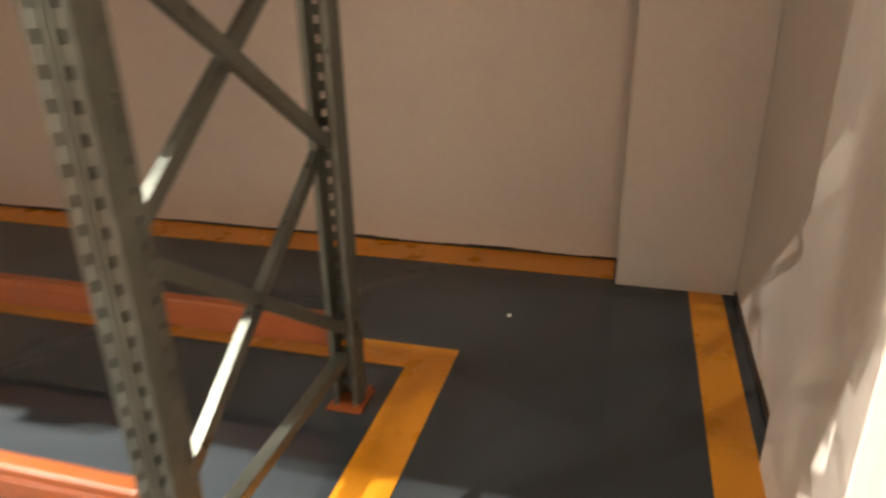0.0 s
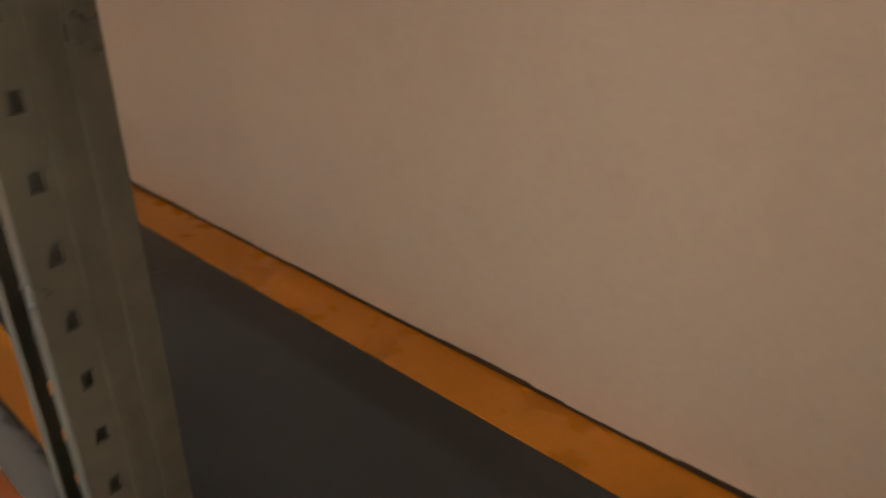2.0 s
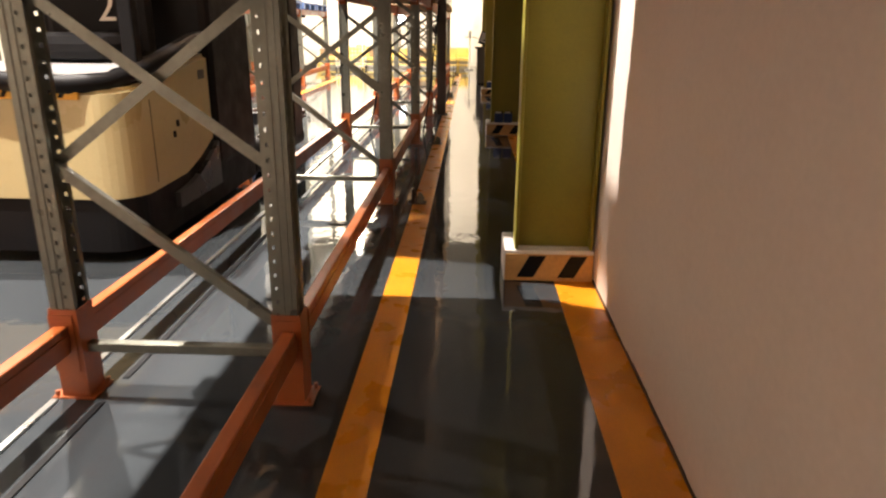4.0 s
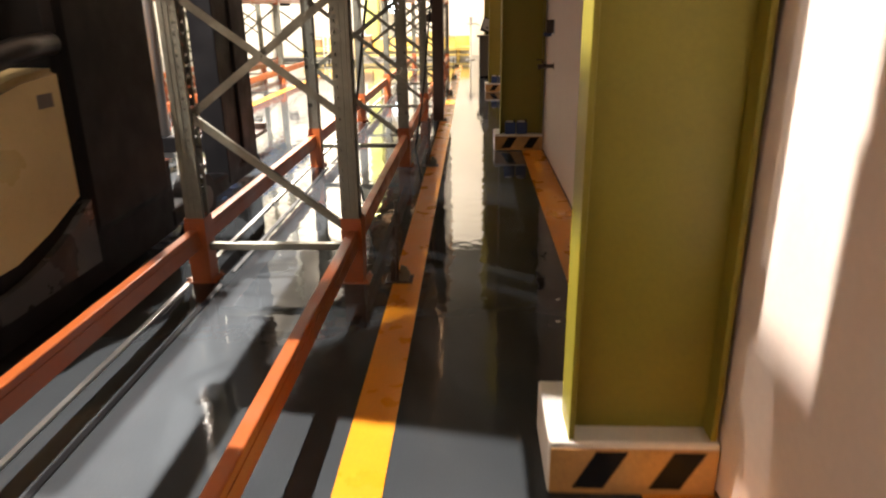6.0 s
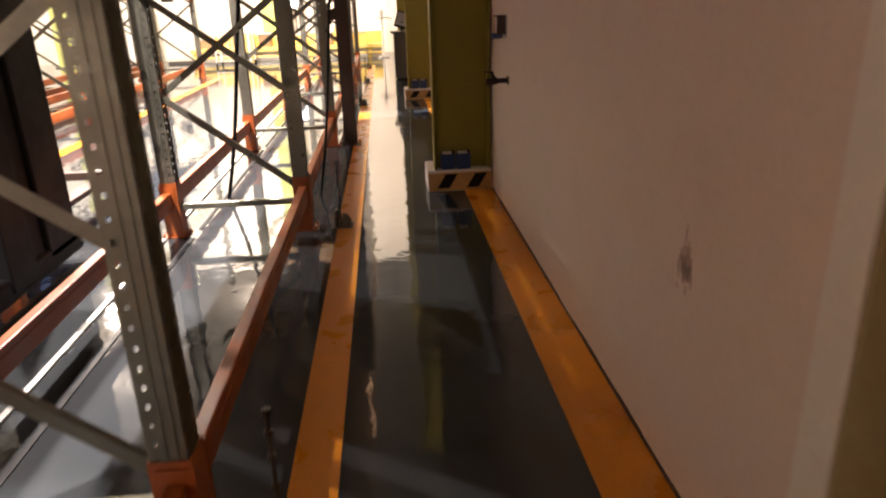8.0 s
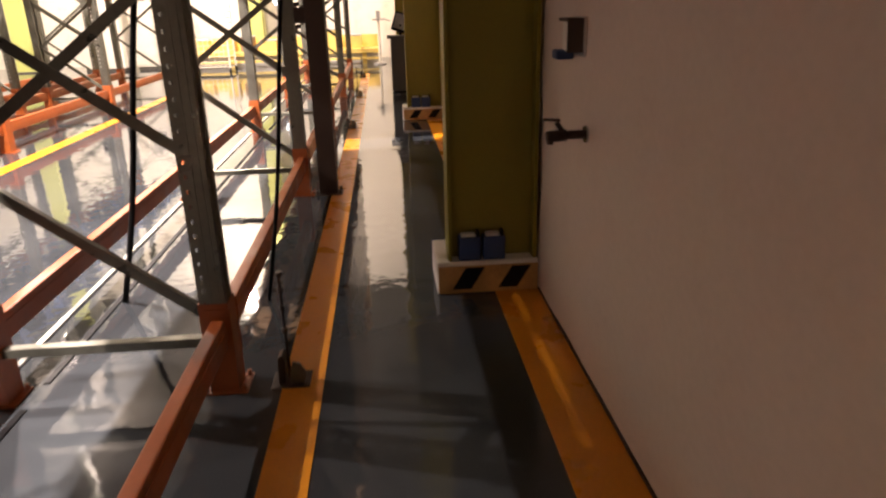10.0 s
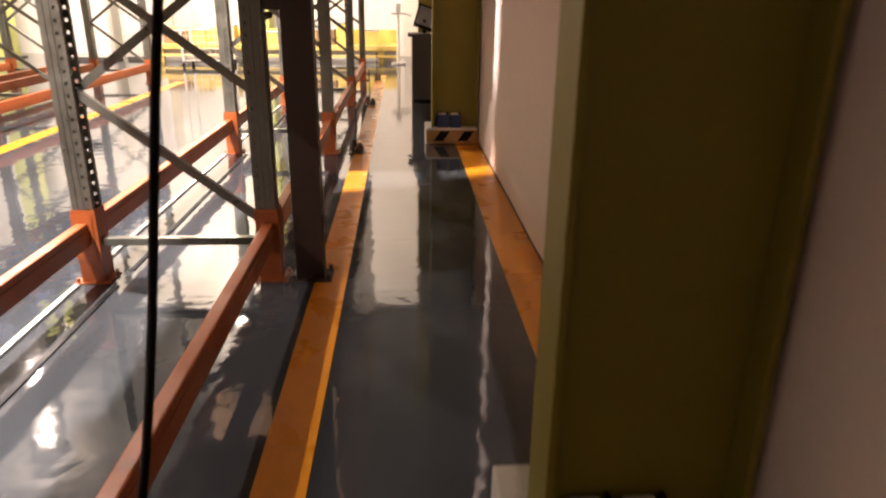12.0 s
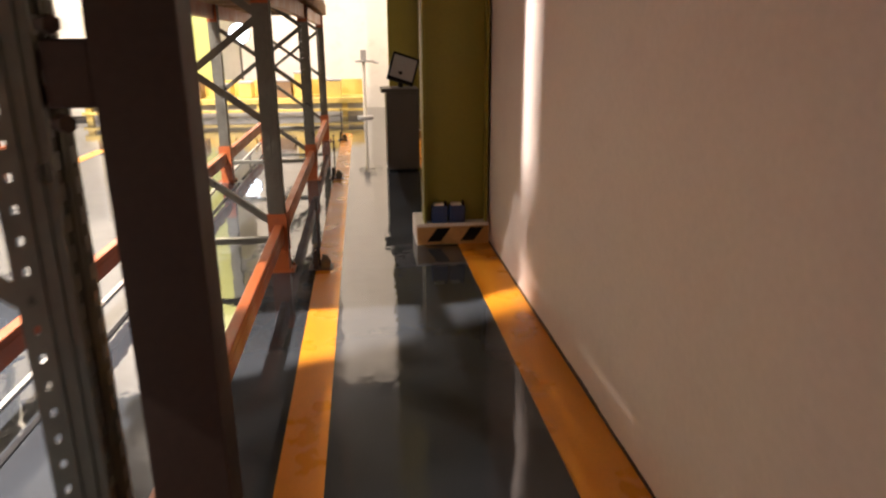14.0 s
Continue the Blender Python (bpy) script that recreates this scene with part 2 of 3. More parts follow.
# dark seam along the foot of the walls
bm = bmesh.new()
for a, b in ((-4.857, 0.0), (DOOR1 + 0.13, COLUMNS[1]), (COLUMNS[1] + 0.4, COLUMNS[2]), (COLUMNS[2] + 0.4, COLUMNS[3]), (COLUMNS[3] + 0.4, HALL_N)):
    n = int((b - a) / 0.12)
    for i in range(n):
        h = 0.016 + 0.012 * noise.noise((a + i * 0.31, 3.1, 0))
        box(bm, WALL - 0.005, WALL + 0.002, a + (b - a) * i / n, a + (b - a) * (i + 1) / n, 0, h)
for i in range(60):
    x = 0.85 - i * 0.12
    if not -1.75 < x < -0.2:
        box(bm, x - 0.12, x, END_S - 0.002, END_S + 0.008, 0, 0.022 + 0.014 * noise.noise((i * 0.4, 9, 0)))
setting("baseboard", bm, M_DARKSEAM, "dark uneven sealant seam along the wall foot", "baseboard")


def line(label, *rects):
    bm = bmesh.new()
    for x0, x1, y0, y1 in rects:
        box(bm, x0, x1, y0, y1, -0.001, 0.003)
    return setting("floor_marking", bm, M_YELLOW, label, "floor line")


line("yellow painted line along the racking side", (0.0, 0.149, -4.163, 16.2), (-3.4, 0.149, -4.322, -4.1631))
line("yellow painted line along the wall foot", (0.905, 1.112, -4.85, 0.0))
line("yellow painted line along the wall foot", (0.905, 1.112, 0.99, COLUMNS[1]))
line("yellow painted line along the wall foot", (0.905, 1.112, COLUMNS[1] + 0.36, COLUMNS[2]))
line("yellow painted line along the wall foot", (0.905, 1.112, COLUMNS[2] + 0.36, COLUMNS[3]))
line("yellow painted line along the end wall", (-8.0, 0.85, -5.30, -5.165))
line("yellow painted line beside the opposite racking", (-3.05, -2.9, -3.8, 15.1))

# doorway with its frame and leaf
bm = bmesh.new()
box(bm, WALL - 0.006, WALL - 0.002, DOOR1, DOOR1 + 0.10, 0, DOORH + 0.10, 0.001)
box(bm, WALL - 0.006, WALL - 0.002, DOOR0, DOOR1, DOORH, DOORH + 0.10, 0.001)
setting("trim", bm, M_WHITE, "off-white painted door surround", "door trim")
# painted lining of the reveal, with a dark rebate where the leaf meets it
bm = bmesh.new()
box(bm, WALL - 0.001, WALL + 0.249, DOOR1 - 0.012, DOOR1 - 0.0005, 0, DOORH - 0.012)
box(bm, WALL - 0.001, WALL + 0.249, DOOR0 + 0.0005, DOOR0 + 0.012, 0, DOORH - 0.012)
box(bm, WALL - 0.001, WALL + 0.249, DOOR0 + 0.0005, DOOR1 - 0.0005, DOORH - 0.0119, DOORH - 0.0005)
setting("trim", bm, M_JAMB, "drab beige painted door reveal", "door trim")
door = thing("door_1", "closed yellow steel fire door with a push bar", "door", at=(WALL + 0.15, DOOR0, 0))
door["kind"] = "structure"
LEAF = DOOR1 - DOOR0
part("door_leaf", made(box, 0, 0.05, 0.016, LEAF - 0.02, 0.008, DOORH - 0.018, 0.003), M_DOOR, door)
part("seal", made(box, 0.012, 0.05, LEAF - 0.0199, LEAF - 0.0121, 0.0, DOORH - 0.018), M_BLACK, door, "dark rubber door seal")
part("kick_panel", made(box, -0.004, 0.001, 0.03, LEAF - 0.05, 0.02, 0.62, 0.0015), M_DOOR, door)
part("push_bar", made(rod, (-0.14, 0.10, 0.955), (-0.14, 0.84, 0.955), 0.019, 16), M_STEEL, door, "round grey push bar", True)
for y in (0.10, 0.84):
    bm = bmesh.new()
    bmesh.ops.create_uvsphere(bm, u_segments=14, v_segments=10, radius=0.021, matrix=Matrix.Translation((-0.14, y, 0.955)))
    rod(bm, (-0.14, y, 0.955), (-0.03, y, 1.03), 0.019, 14)
    part("bar_arm", bm, M_STEEL, door, "grey bar end arm", True)
    bk = part("bar_bracket", made(box, -0.035, 0.0, y - 0.035, y + 0.035, 0.95, 1.11, 0.008), M_STEEL, door, "grey bar end bracket")
    part("latch_cover", made(box, -0.041, -0.0345, y - 0.02, y + 0.02, 0.965, 1.0, 0.002), M_BLACK, bk, "dark latch slot")


# ---------------------------------------------------------------- steel columns on striped kerbs
KERB_H = 0.178
M_HAZ = surface("hazard_amber", (0.52, 0.30, 0.10), 0.5, vary=0.15, dirt=(0.14, 0.08, 0.04), dirt_amount=0.5)
for i, y in enumerate(COLUMNS):
    kerb = thing("column_kerb", "white-topped concrete kerb with black and amber hazard stripes", "kerb", "kerbs under the columns", (0, y, 0))
    h = KERB_H - 0.016 * i
    part("block", made(box, 0.63, WALL - 0.004, 0.0, 0.34, 0, h, 0.008), M_WHITE, kerb)
    part("front_panel", made(box, 0.636, WALL - 0.006, -0.004, 0.002, 0.004, h - 0.022, 0.0015), M_HAZ, kerb, "amber front panel")
    for k in range(2):
        x = 0.70 + 0.22 * k
        bm = bmesh.new()
        prism(bm, [(x, 0.025), (x + 0.09, 0.025), (x + 0.155, h - 0.03), (x + 0.065, h - 0.03)], -0.0065, -0.004)
        part("stripe", bm, M_BLACK, kerb, "black diagonal stripe")
    col = thing("steel_column", "olive yellow painted steel H-section column against the wall", "column", "columns along the wall", (0, y, h))
    top = CEIL - h
    part("flange", made(box, 0.685, 0.702, 0.006, 0.165, 0, top, 0.003), M_OLIVE, col)
    part("flange", made(box, 1.085, 1.102, 0.006, 0.165, 0, top, 0.003), M_OLIVE, col)
    part("web", made(box, 0.7022, 1.0848, 0.08, 0.092, 0, top), M_OLIVE, col)

# loose things on the kerbs
for i, y in ((1, COLUMNS[1]), (2, COLUMNS[2])):
    z = KERB_H - 0.016 * i
    for k in range(2):
        x = 0.735 + 0.115 * k
        c = thing("battery_box", "dark blue plastic box with a white lid on the kerb", "box", "blue boxes on the kerbs", (x, y + 0.004, z))
        part("body", made(box, 0, 0.105, 0, 0.07, 0, 0.115, 0.008), M_BLUE, c)
        part("lid", made(box, 0.012, 0.08, 0.010, 0.06, 0.1145, 0.128, 0.004), M_WHITE, c, "white lid")
        part("grip", made(box, 0.086, 0.098, 0.01, 0.06, 0.1145, 0.14, 0.004), M_BLACK, c, "black grip")


# ---------------------------------------------------------------- racking
UP_H = 4.6


def perforated(bm, axis, fixed, thick, spans, z0, z1, pitch, gap):
    """A steel strip with rows of slots: spans are (from, to, open)."""
    for a, b, slots in spans:
        def put(zz0, zz1):
            if axis == "x":
                box(bm, fixed, fixed + thick, a, b, zz0, zz1)
            else:
                box(bm, a, b, fixed, fixed + thick, zz0, zz1)
        if not slots:
            put(z0, z1)
        else:
            z = z0
            while z < z1 - 0.001:
                put(z, min(z1, z + pitch - gap))
                z += pitch


def upright_mesh():
    """Open section, 9 cm deep and 10 cm wide, with the slotted face towards +x."""
    bm = bmesh.new()
    z1 = 2.3
    perforated(bm, "x", 0.042, 0.0025, [(-0.05, -0.036, 0), (-0.036, -0.022, 1), (-0.022, 0.022, 0), (0.022, 0.036, 1), (0.036, 0.05, 0)], 0.0, z1, 0.05, 0.022)
    for y in (-0.05, 0.0475):
        perforated(bm, "y", y, 0.0025, [(-0.045, -0.028, 0), (-0.028, -0.017, 1), (-0.017, 0.042, 0)], 0.0, z1, 0.05, 0.014)
    box(bm, -0.045, -0.0425, -0.0475, -0.028, 0, UP_H)
    box(bm, -0.045, -0.0425, 0.028, 0.0475, 0, UP_H)
    box(bm, 0.0425, 0.045, -0.05, 0.05, z1, UP_H)
    box(bm, -0.045, 0.042, -0.05, -0.0475, z1, UP_H)
    box(bm, -0.045, 0.042, 0.0475, 0.05, z1, UP_H)
    for y0, y1 in ((-0.0535, -0.05), (0.05, 0.0535)):
        box(bm, -0.008, 0.002, y0, y1, 0, UP_H)
        box(bm, 0.018, 0.028, y0, y1, 0, UP_H)
    # two raised ribs down the slotted face
    box(bm, 0.0445, 0.049, -0.014, -0.006, 0, UP_H)
    box(bm, 0.0445, 0.049, 0.006, 0.014, 0, UP_H)
    return mesh_of("upright", bm, M_ZINC)


def sleeve_mesh():
    bm = bmesh.new()
    box(bm, -0.05, -0.047, -0.055, 0.055, 0.006, 0.35)
    box(bm, 0.05, 0.053, -0.055, 0.055, 0.006, 0.35)
    box(bm, -0.047, 0.05, -0.055, -0.052, 0.006, 0.35)
    box(bm, -0.047, 0.05, 0.052, 0.055, 0.006, 0.35)
    return mesh_of("base_sleeve", bm, M_ORANGE)


def foot_mesh():
    bm = bmesh.new()
    box(bm, -0.075, 0.085, -0.07, 0.07, 0.0, 0.006, 0.001)
    for x, y in ((-0.062, -0.055), (0.07, 0.055), (0.07, -0.055)):
        rod(bm, (x, y, 0.006), (x, y, 0.026), 0.008, 6)
    return mesh_of("foot_plate", bm, M_ORANGE)


UPRIGHT, SLEEVE, FOOT = upright_mesh(), sleeve_mesh(), foot_mesh()
DEPTH = 0.8
BRACES = [((0, 0.865), (1, 0.29)), ((0, 0.865), (1, 1.42)), ((1, 0.875), (0, 1.42)), ((0, 1.98), (1, 1.44)), ((1, 1.99), (0, 2.54)), ((0, 2.0), (1, 2.54)), ((1, 2.56), (0, 3.1)), ((0, 2.56), (1, 3.1)), ((1, 3.12), (0, 3.7))]


def rack_frame(end=False, DEPTH=0.8):
    """Frame with its rear upright at the origin and its front one 0.8 m along x."""
    f = thing("rack_frame", "galvanised pallet rack frame with orange base sleeves", "rack frame", "pallet rack frames")
    slim = 0.85 if end else 1.0
    for x, turn in ((0, 180), (DEPTH, 0)):
        u = new("upright", UPRIGHT); u.parent = f; u.matrix_basis = pose(x, 0, 0.006, 0, 0, turn) @ Matrix.Diagonal((slim, slim, 1, 1))
        if not end:
            s = new("base_sleeve", SLEEVE); s.parent = u; s.matrix_basis = pose(0, 0, -0.006)
            s["label"] = "orange painted base sleeve"
        p = new("foot_plate", FOOT); p.parent = u; p.matrix_basis = pose(0, 0, -0.006)
    for (a, za), (b, zb) in BRACES + ([((0, 0.30), (1, 0.84))] if end else []):
        k = 1 if a == 0 else -1
        off = 0.018 if (a == 0) == (zb > za) else -0.018
        bm = bmesh.new()
        x0, x1 = a * DEPTH + k * 0.03, b * DEPTH - k * 0.03
        vs = bar(bm, (x0, 0, za), (x1, 0, zb), 0.038, 0.003)
        vs2 = bar(bm, (x0, 0, za), (x1, 0, zb), 0.003, 0.022)
        d = Vector((x1 - x0, 0, zb - za)).normalized()
        up = Vector((-d.z, 0, d.x)) * 0.0175
        bmesh.ops.translate(bm, vec=up + Vector((0, 0.0125, 0)), verts=vs2)
        bmesh.ops.translate(bm, vec=Vector((0, off, 0)), verts=bm.verts)
        part("brace", bm, M_ZINC, f)
    for z in (0.187, 3.8):
        part("cross_bar", made(box, 0.03, DEPTH - 0.03, -0.02, 0.02, z - 0.018, z + 0.018, 0.003), M_ZINC, f)
    return f


def guard_beam(length, label):
    """Orange box beam along y from 0, near the floor, with its end connectors."""
    g = thing("guard_beam", label, "rack beam", "orange floor-level rack beams")
    bm = bmesh.new()
    box(bm, -0.024, 0.024, 0.062, length - 0.062, 0.185, 0.292, 0.006)
    box(bm, -0.027, -0.024, 0.062, length - 0.062, 0.215, 0.26, 0.001)
    box(bm, 0.024, 0.027, 0.062, length - 0.062, 0.215, 0.26, 0.001)
    part("beam", bm, M_ORANGE, g)
    for y in (0.057, length - 0.061):
        part("connector", made(box, -0.045, 0.045, y, y + 0.004, 0.11, 0.33), M_ORANGE, g)
    return g


RX, FX = -1.005, -0.205
ends = [-4.05, -1.27, 1.67, 4.46, 7.15, 9.95, 12.75, 15.5]
base = rack_frame(end=True, DEPTH=0.86)
base.location = (RX - 0.09, ends[0], 0)
plain = rack_frame()
plain.location = (RX, ends[1], 0)
for y in ends[2:]:
    copy_thing(plain, pose(RX, y, 0))
LOW_BEAM = "orange painted steel beam low between rack uprights"
for k in range(7):
    g = guard_beam(ends[k + 1] - ends[k], LOW_BEAM)
    g.location = (RX - 0.01, ends[k], 0)
    copy_thing(g, pose(FX + 0.012, ends[k], 0))
gb = guard_beam(BAY, LOW_BEAM)
gb.location = (-4.15, -1.9, 0)

# rear floor angle, a pale strip under the rear beams, and a thin black strip behind it
for k in range(7):
    tagged(part("floor_rail", made(box, RX - 0.075, RX - 0.05, ends[k] + 0.09, ends[k + 1] - 0.09, 0, 0.012, 0.002), M_STEEL), "thin bare steel floor rail under the rack beam", "floor rail", "floor rails")
    tagged(part("floor_rail", made(box, RX + 0.10, RX + 0.125, ends[k] + 0.09, ends[k + 1] - 0.09, 0, 0.006, 0.002), M_BLACK), "thin black strip on the floor behind the rack beam", "floor rail", "floor rails")

# opposite racking rows across the vehicle aisle
for rx in (-4.15, -5.35):
    for k in range(7):
        copy_thing(plain, pose(rx, -1.9 + BAY * k, 0))
    for k in range(6):
        if rx != -4.15 or k:
            copy_thing(gb, pose(rx, -1.9 + BAY * k, 0))
        copy_thing(gb, pose(rx + DEPTH, -1.9 + BAY * k, 0))


def shelf_beam(length):
    g = thing("shelf_beam", "orange painted steel shelf beam of the pallet rack", "rack beam", "orange shelf beams")
    part("beam", made(box, -0.025, 0.025, 0.062, length - 0.062, 0, 0.12, 0.005), M_ORANGE, g)
    for y in (0.057, length - 0.061):
        part("connector", made(box, -0.045, 0.045, y, y + 0.004, -0.03, 0.17), M_ORANGE, g)
    return g


def pallet_load(w, d, h, cover, label):
    """Pallet with a load, its corner at the origin, w along y, d along x."""
    g = thing("pallet_load", label, "pallet load", "loads on the rack")
    for k in range(5):
        x = d * k / 4.0
        part("deck_board", made(box, max(0, x - 0.05), min(d, x + 0.05), 0, w, 0.11, 0.132), M_WOOD, g)
    for k in range(3):
        y = (w - 0.1) * k / 2
        part("bearer", made(box, 0, d, y, y + 0.1, 0, 0.11), M_WOOD, g)
    part("side_board", made(box, d - 0.02, d, 0.1, w - 0.1, 0.002, 0.108), M_WOOD, g)
    nz = max(1, int(h / 0.45))
    for k in range(nz):
        off = 0.01 * ((k * 7) % 3)
        part("carton", made(box, 0.01 + off, d - 0.01, 0.005, w - 0.005 - off, 0.132 + h * k / nz, 0.132 + h * (k + 1) / nz - 0.004, 0.008), cover, g)
    return g


SHELF = [1.56, 1.56, 1.56, 1.56, 1.52, 1.5, 1.5]
for k in range(7):
    sb = shelf_beam(ends[k + 1] - ends[k])
    sb.location = (RX, ends[k], SHELF[k])
    for x, z in ((FX, SHELF[k]), (RX, 3.55), (FX, 3.55)):
        copy_thing(sb, pose(x, ends[k], z))
sb = shelf_beam(BAY)
sb.location = (-4.15, -1.9, 1.5)
for k in range(6):
    for x in (-4.15, -3.35):
        if k or x > -4:
            copy_thing(sb, pose(x, -1.9 + BAY * k, 1.5))


def plastic_pallet():
    g = thing("plastic_pallet", "flat blue plastic pallet on the rack shelf", "pallet", "blue plastic pallets")
    part("deck", made(box, 0, 1.0, 0, 1.2, 0.11, 0.15, 0.006), M_BLUEP, g)
    for i in range(3):
        for j in range(3):
            part("block", made(box, 0.43 * i, 0.43 * i + 0.14, 0.53 * j, 0.53 * j + 0.14, 0, 0.11, 0.006), M_BLUEP, g)
    return g


pp = plastic_pallet()
pp.location = (-4.25, 3.85, 1.62)
for y in (5.2, 6.6, 8.0, 9.4, 10.8, 12.2, 13.5):
    copy_thing(pp, pose(-4.25, y, 1.62))

# mostly unseen loads as (from, to) along the rack, with the open slots that let the lamps through
SPANS = [(-3.98, -2.6), (-2.597, -1.27), (-1.267, 0.055), (0.558, 1.66), (1.663, 3.0), (3.003, 4.45), (4.453, 5.8), (5.803, 7.1), (7.103, 8.22), (8.80, 9.94), (9.943, 11.3), (11.303, 12.7), (12.703, 14.0), (14.003, 15.4)]
# They shade the walkway; slot edges are set to shape the streaks of light.
for a, b in SPANS:
    k = max(i for i in range(7) if ends[i] <= a + 0.08)
    z = SHELF[k] + 0.12
    cover, label = ((M_CARD, "assumed brown cartons on a wooden pallet, shading the walkway") if k < 5 else (M_FILM, "dark film-wrapped load on a wooden pallet"))
    g = pallet_load(b - a, 1.0, 3.67 - z - 0.14, cover, label)
    g.location = (RX - 0.1, a, z)
    g2 = pallet_load(b - a, 1.0, 0.9, M_CARD, "assumed brown cartons on a wooden pallet, shading the walkway")
    g2.location = (RX - 0.1, a, 3.67)

# dark second post bolted on by two spacers in front of one frame
post = thing("guard_post", "dark brown steel post bolted beside the racking", "post", at=(-0.02, ends[4] - 0.0, 0))
part("web", made(box, -0.065, 0.065, -0.05, -0.044, 0.008, 2.6, 0.001), M_BROWN, post)
part("flange", made(box, -0.065, -0.059, -0.0438, 0.05, 0.008, 2.6, 0.001), M_BROWN, post)
part("flange", made(box, 0.059, 0.065, -0.0438, 0.05, 0.008, 2.6, 0.001), M_BROWN, post)
bm = bmesh.new()
box(bm, -0.09, 0.10, -0.08, 0.08, 0, 0.008, 0.001)
for x, y in ((0.085, -0.06), (0.085, 0.06), (-0.078, -0.06)):
    rod(bm, (x, y, 0.008), (x, y, 0.035), 0.01, 6)
part("foot_plate", bm, M_BROWN, post)
for z in (1.2, 2.1):
    s = part("spacer", made(box, -0.135, -0.066, -0.045, 0.045, z, z + 0.1, 0.004), M_BROWN, post)
    for zz in (z - 0.02, z + 0.12):
        part("bolt", made(rod, (-0.12, -0.05, zz), (-0.10, -0.07, zz), 0.014, 6), M_BROWN, s)


def floor_bracket():
    g = thing("floor_bracket", "worn steel floor anchor with an upright plate on the line", "floor bracket", "anchors beside the rack frames")
    part("plate", made(box, -0.07, 0.07, -0.06, 0.06, 0, 0.006, 0.001), M_BROWN, g)
    bm = bmesh.new()
    prism(bm, [(-0.045, 0.006), (-0.02, 0.006), (-0.015, 0.09), (-0.025, 0.12), (-0.04, 0.11)], -0.03, 0.03)
    part("ear", bm, M_BROWN, g)
    bm = bmesh.new()
    rod(bm, (-0.01, 0.02, 0.006), (-0.012, 0.02, 0.42), 0.006, 8)
    for zz in (0.2, 0.29, 0.36, 0.42):
        rod(bm, (-0.011, 0.02, zz - 0.008), (-0.011, 0.02, zz + 0.008), 0.012, 8)
    part("threaded_rod", bm, M_BROWN, g, "thin dark threaded rod")
    bm = bmesh.new()
    prism(bm, [(0.0, 0.006), (0.05, 0.006), (0.06, 0.05), (0.04, 0.085), (0.012, 0.095), (0.0, 0.05)], -0.035, -0.027)
    part("curved_plate", bm, M_ZINC, g, "bare grey steel curved plate")
    part("bolt", made(rod, (0.02, 0.02, 0.006), (0.02, 0.02, 0.06), 0.009, 6), M_STEEL, g)
    return g


fb = floor_bracket()
fb.location = (0.03, ends[2], 0)
for k in (3, 5, 6, 7):
    copy_thing(fb, pose(0.03, ends[k], 0))

# straps hanging in the racking
def tube(bm, pts, r, seg=8):
    rings = []
    for p in pts:
        rings.append([bm.verts.new((p[0] + r * math.cos(2 * math.pi * i / seg), p[1] + r * math.sin(2 * math.pi * i / seg), p[2])) for i in range(seg)])
    for a, b in zip(rings, rings[1:]):
        for i in range(seg):
            bm.faces.new((a[i], a[(i + 1) % seg], b[(i + 1) % seg], b[i]))
    bm.faces.new(rings[0][::-1])
    bm.faces.new(rings[-1])


for x, y, top, lean, thick in ((-0.17, 5.22, 1.56, 0.20, 0.010), (-0.86, 5.30, 1.56, 0.24, 0.015)):
    pts = [(x + lean * f + 0.012 * math.sin(f * 5), y + 0.27 * f + 0.01 * math.sin(f * 7), 0.004 + (top - 0.004) * f) for f in [i / 12 for i in range(13)]]
    tagged(part("hanging_strap", made(tube, pts, thick), M_BLACK, None, "", True), "thin black strap hanging from the rack shelf", "strap", "hanging straps")


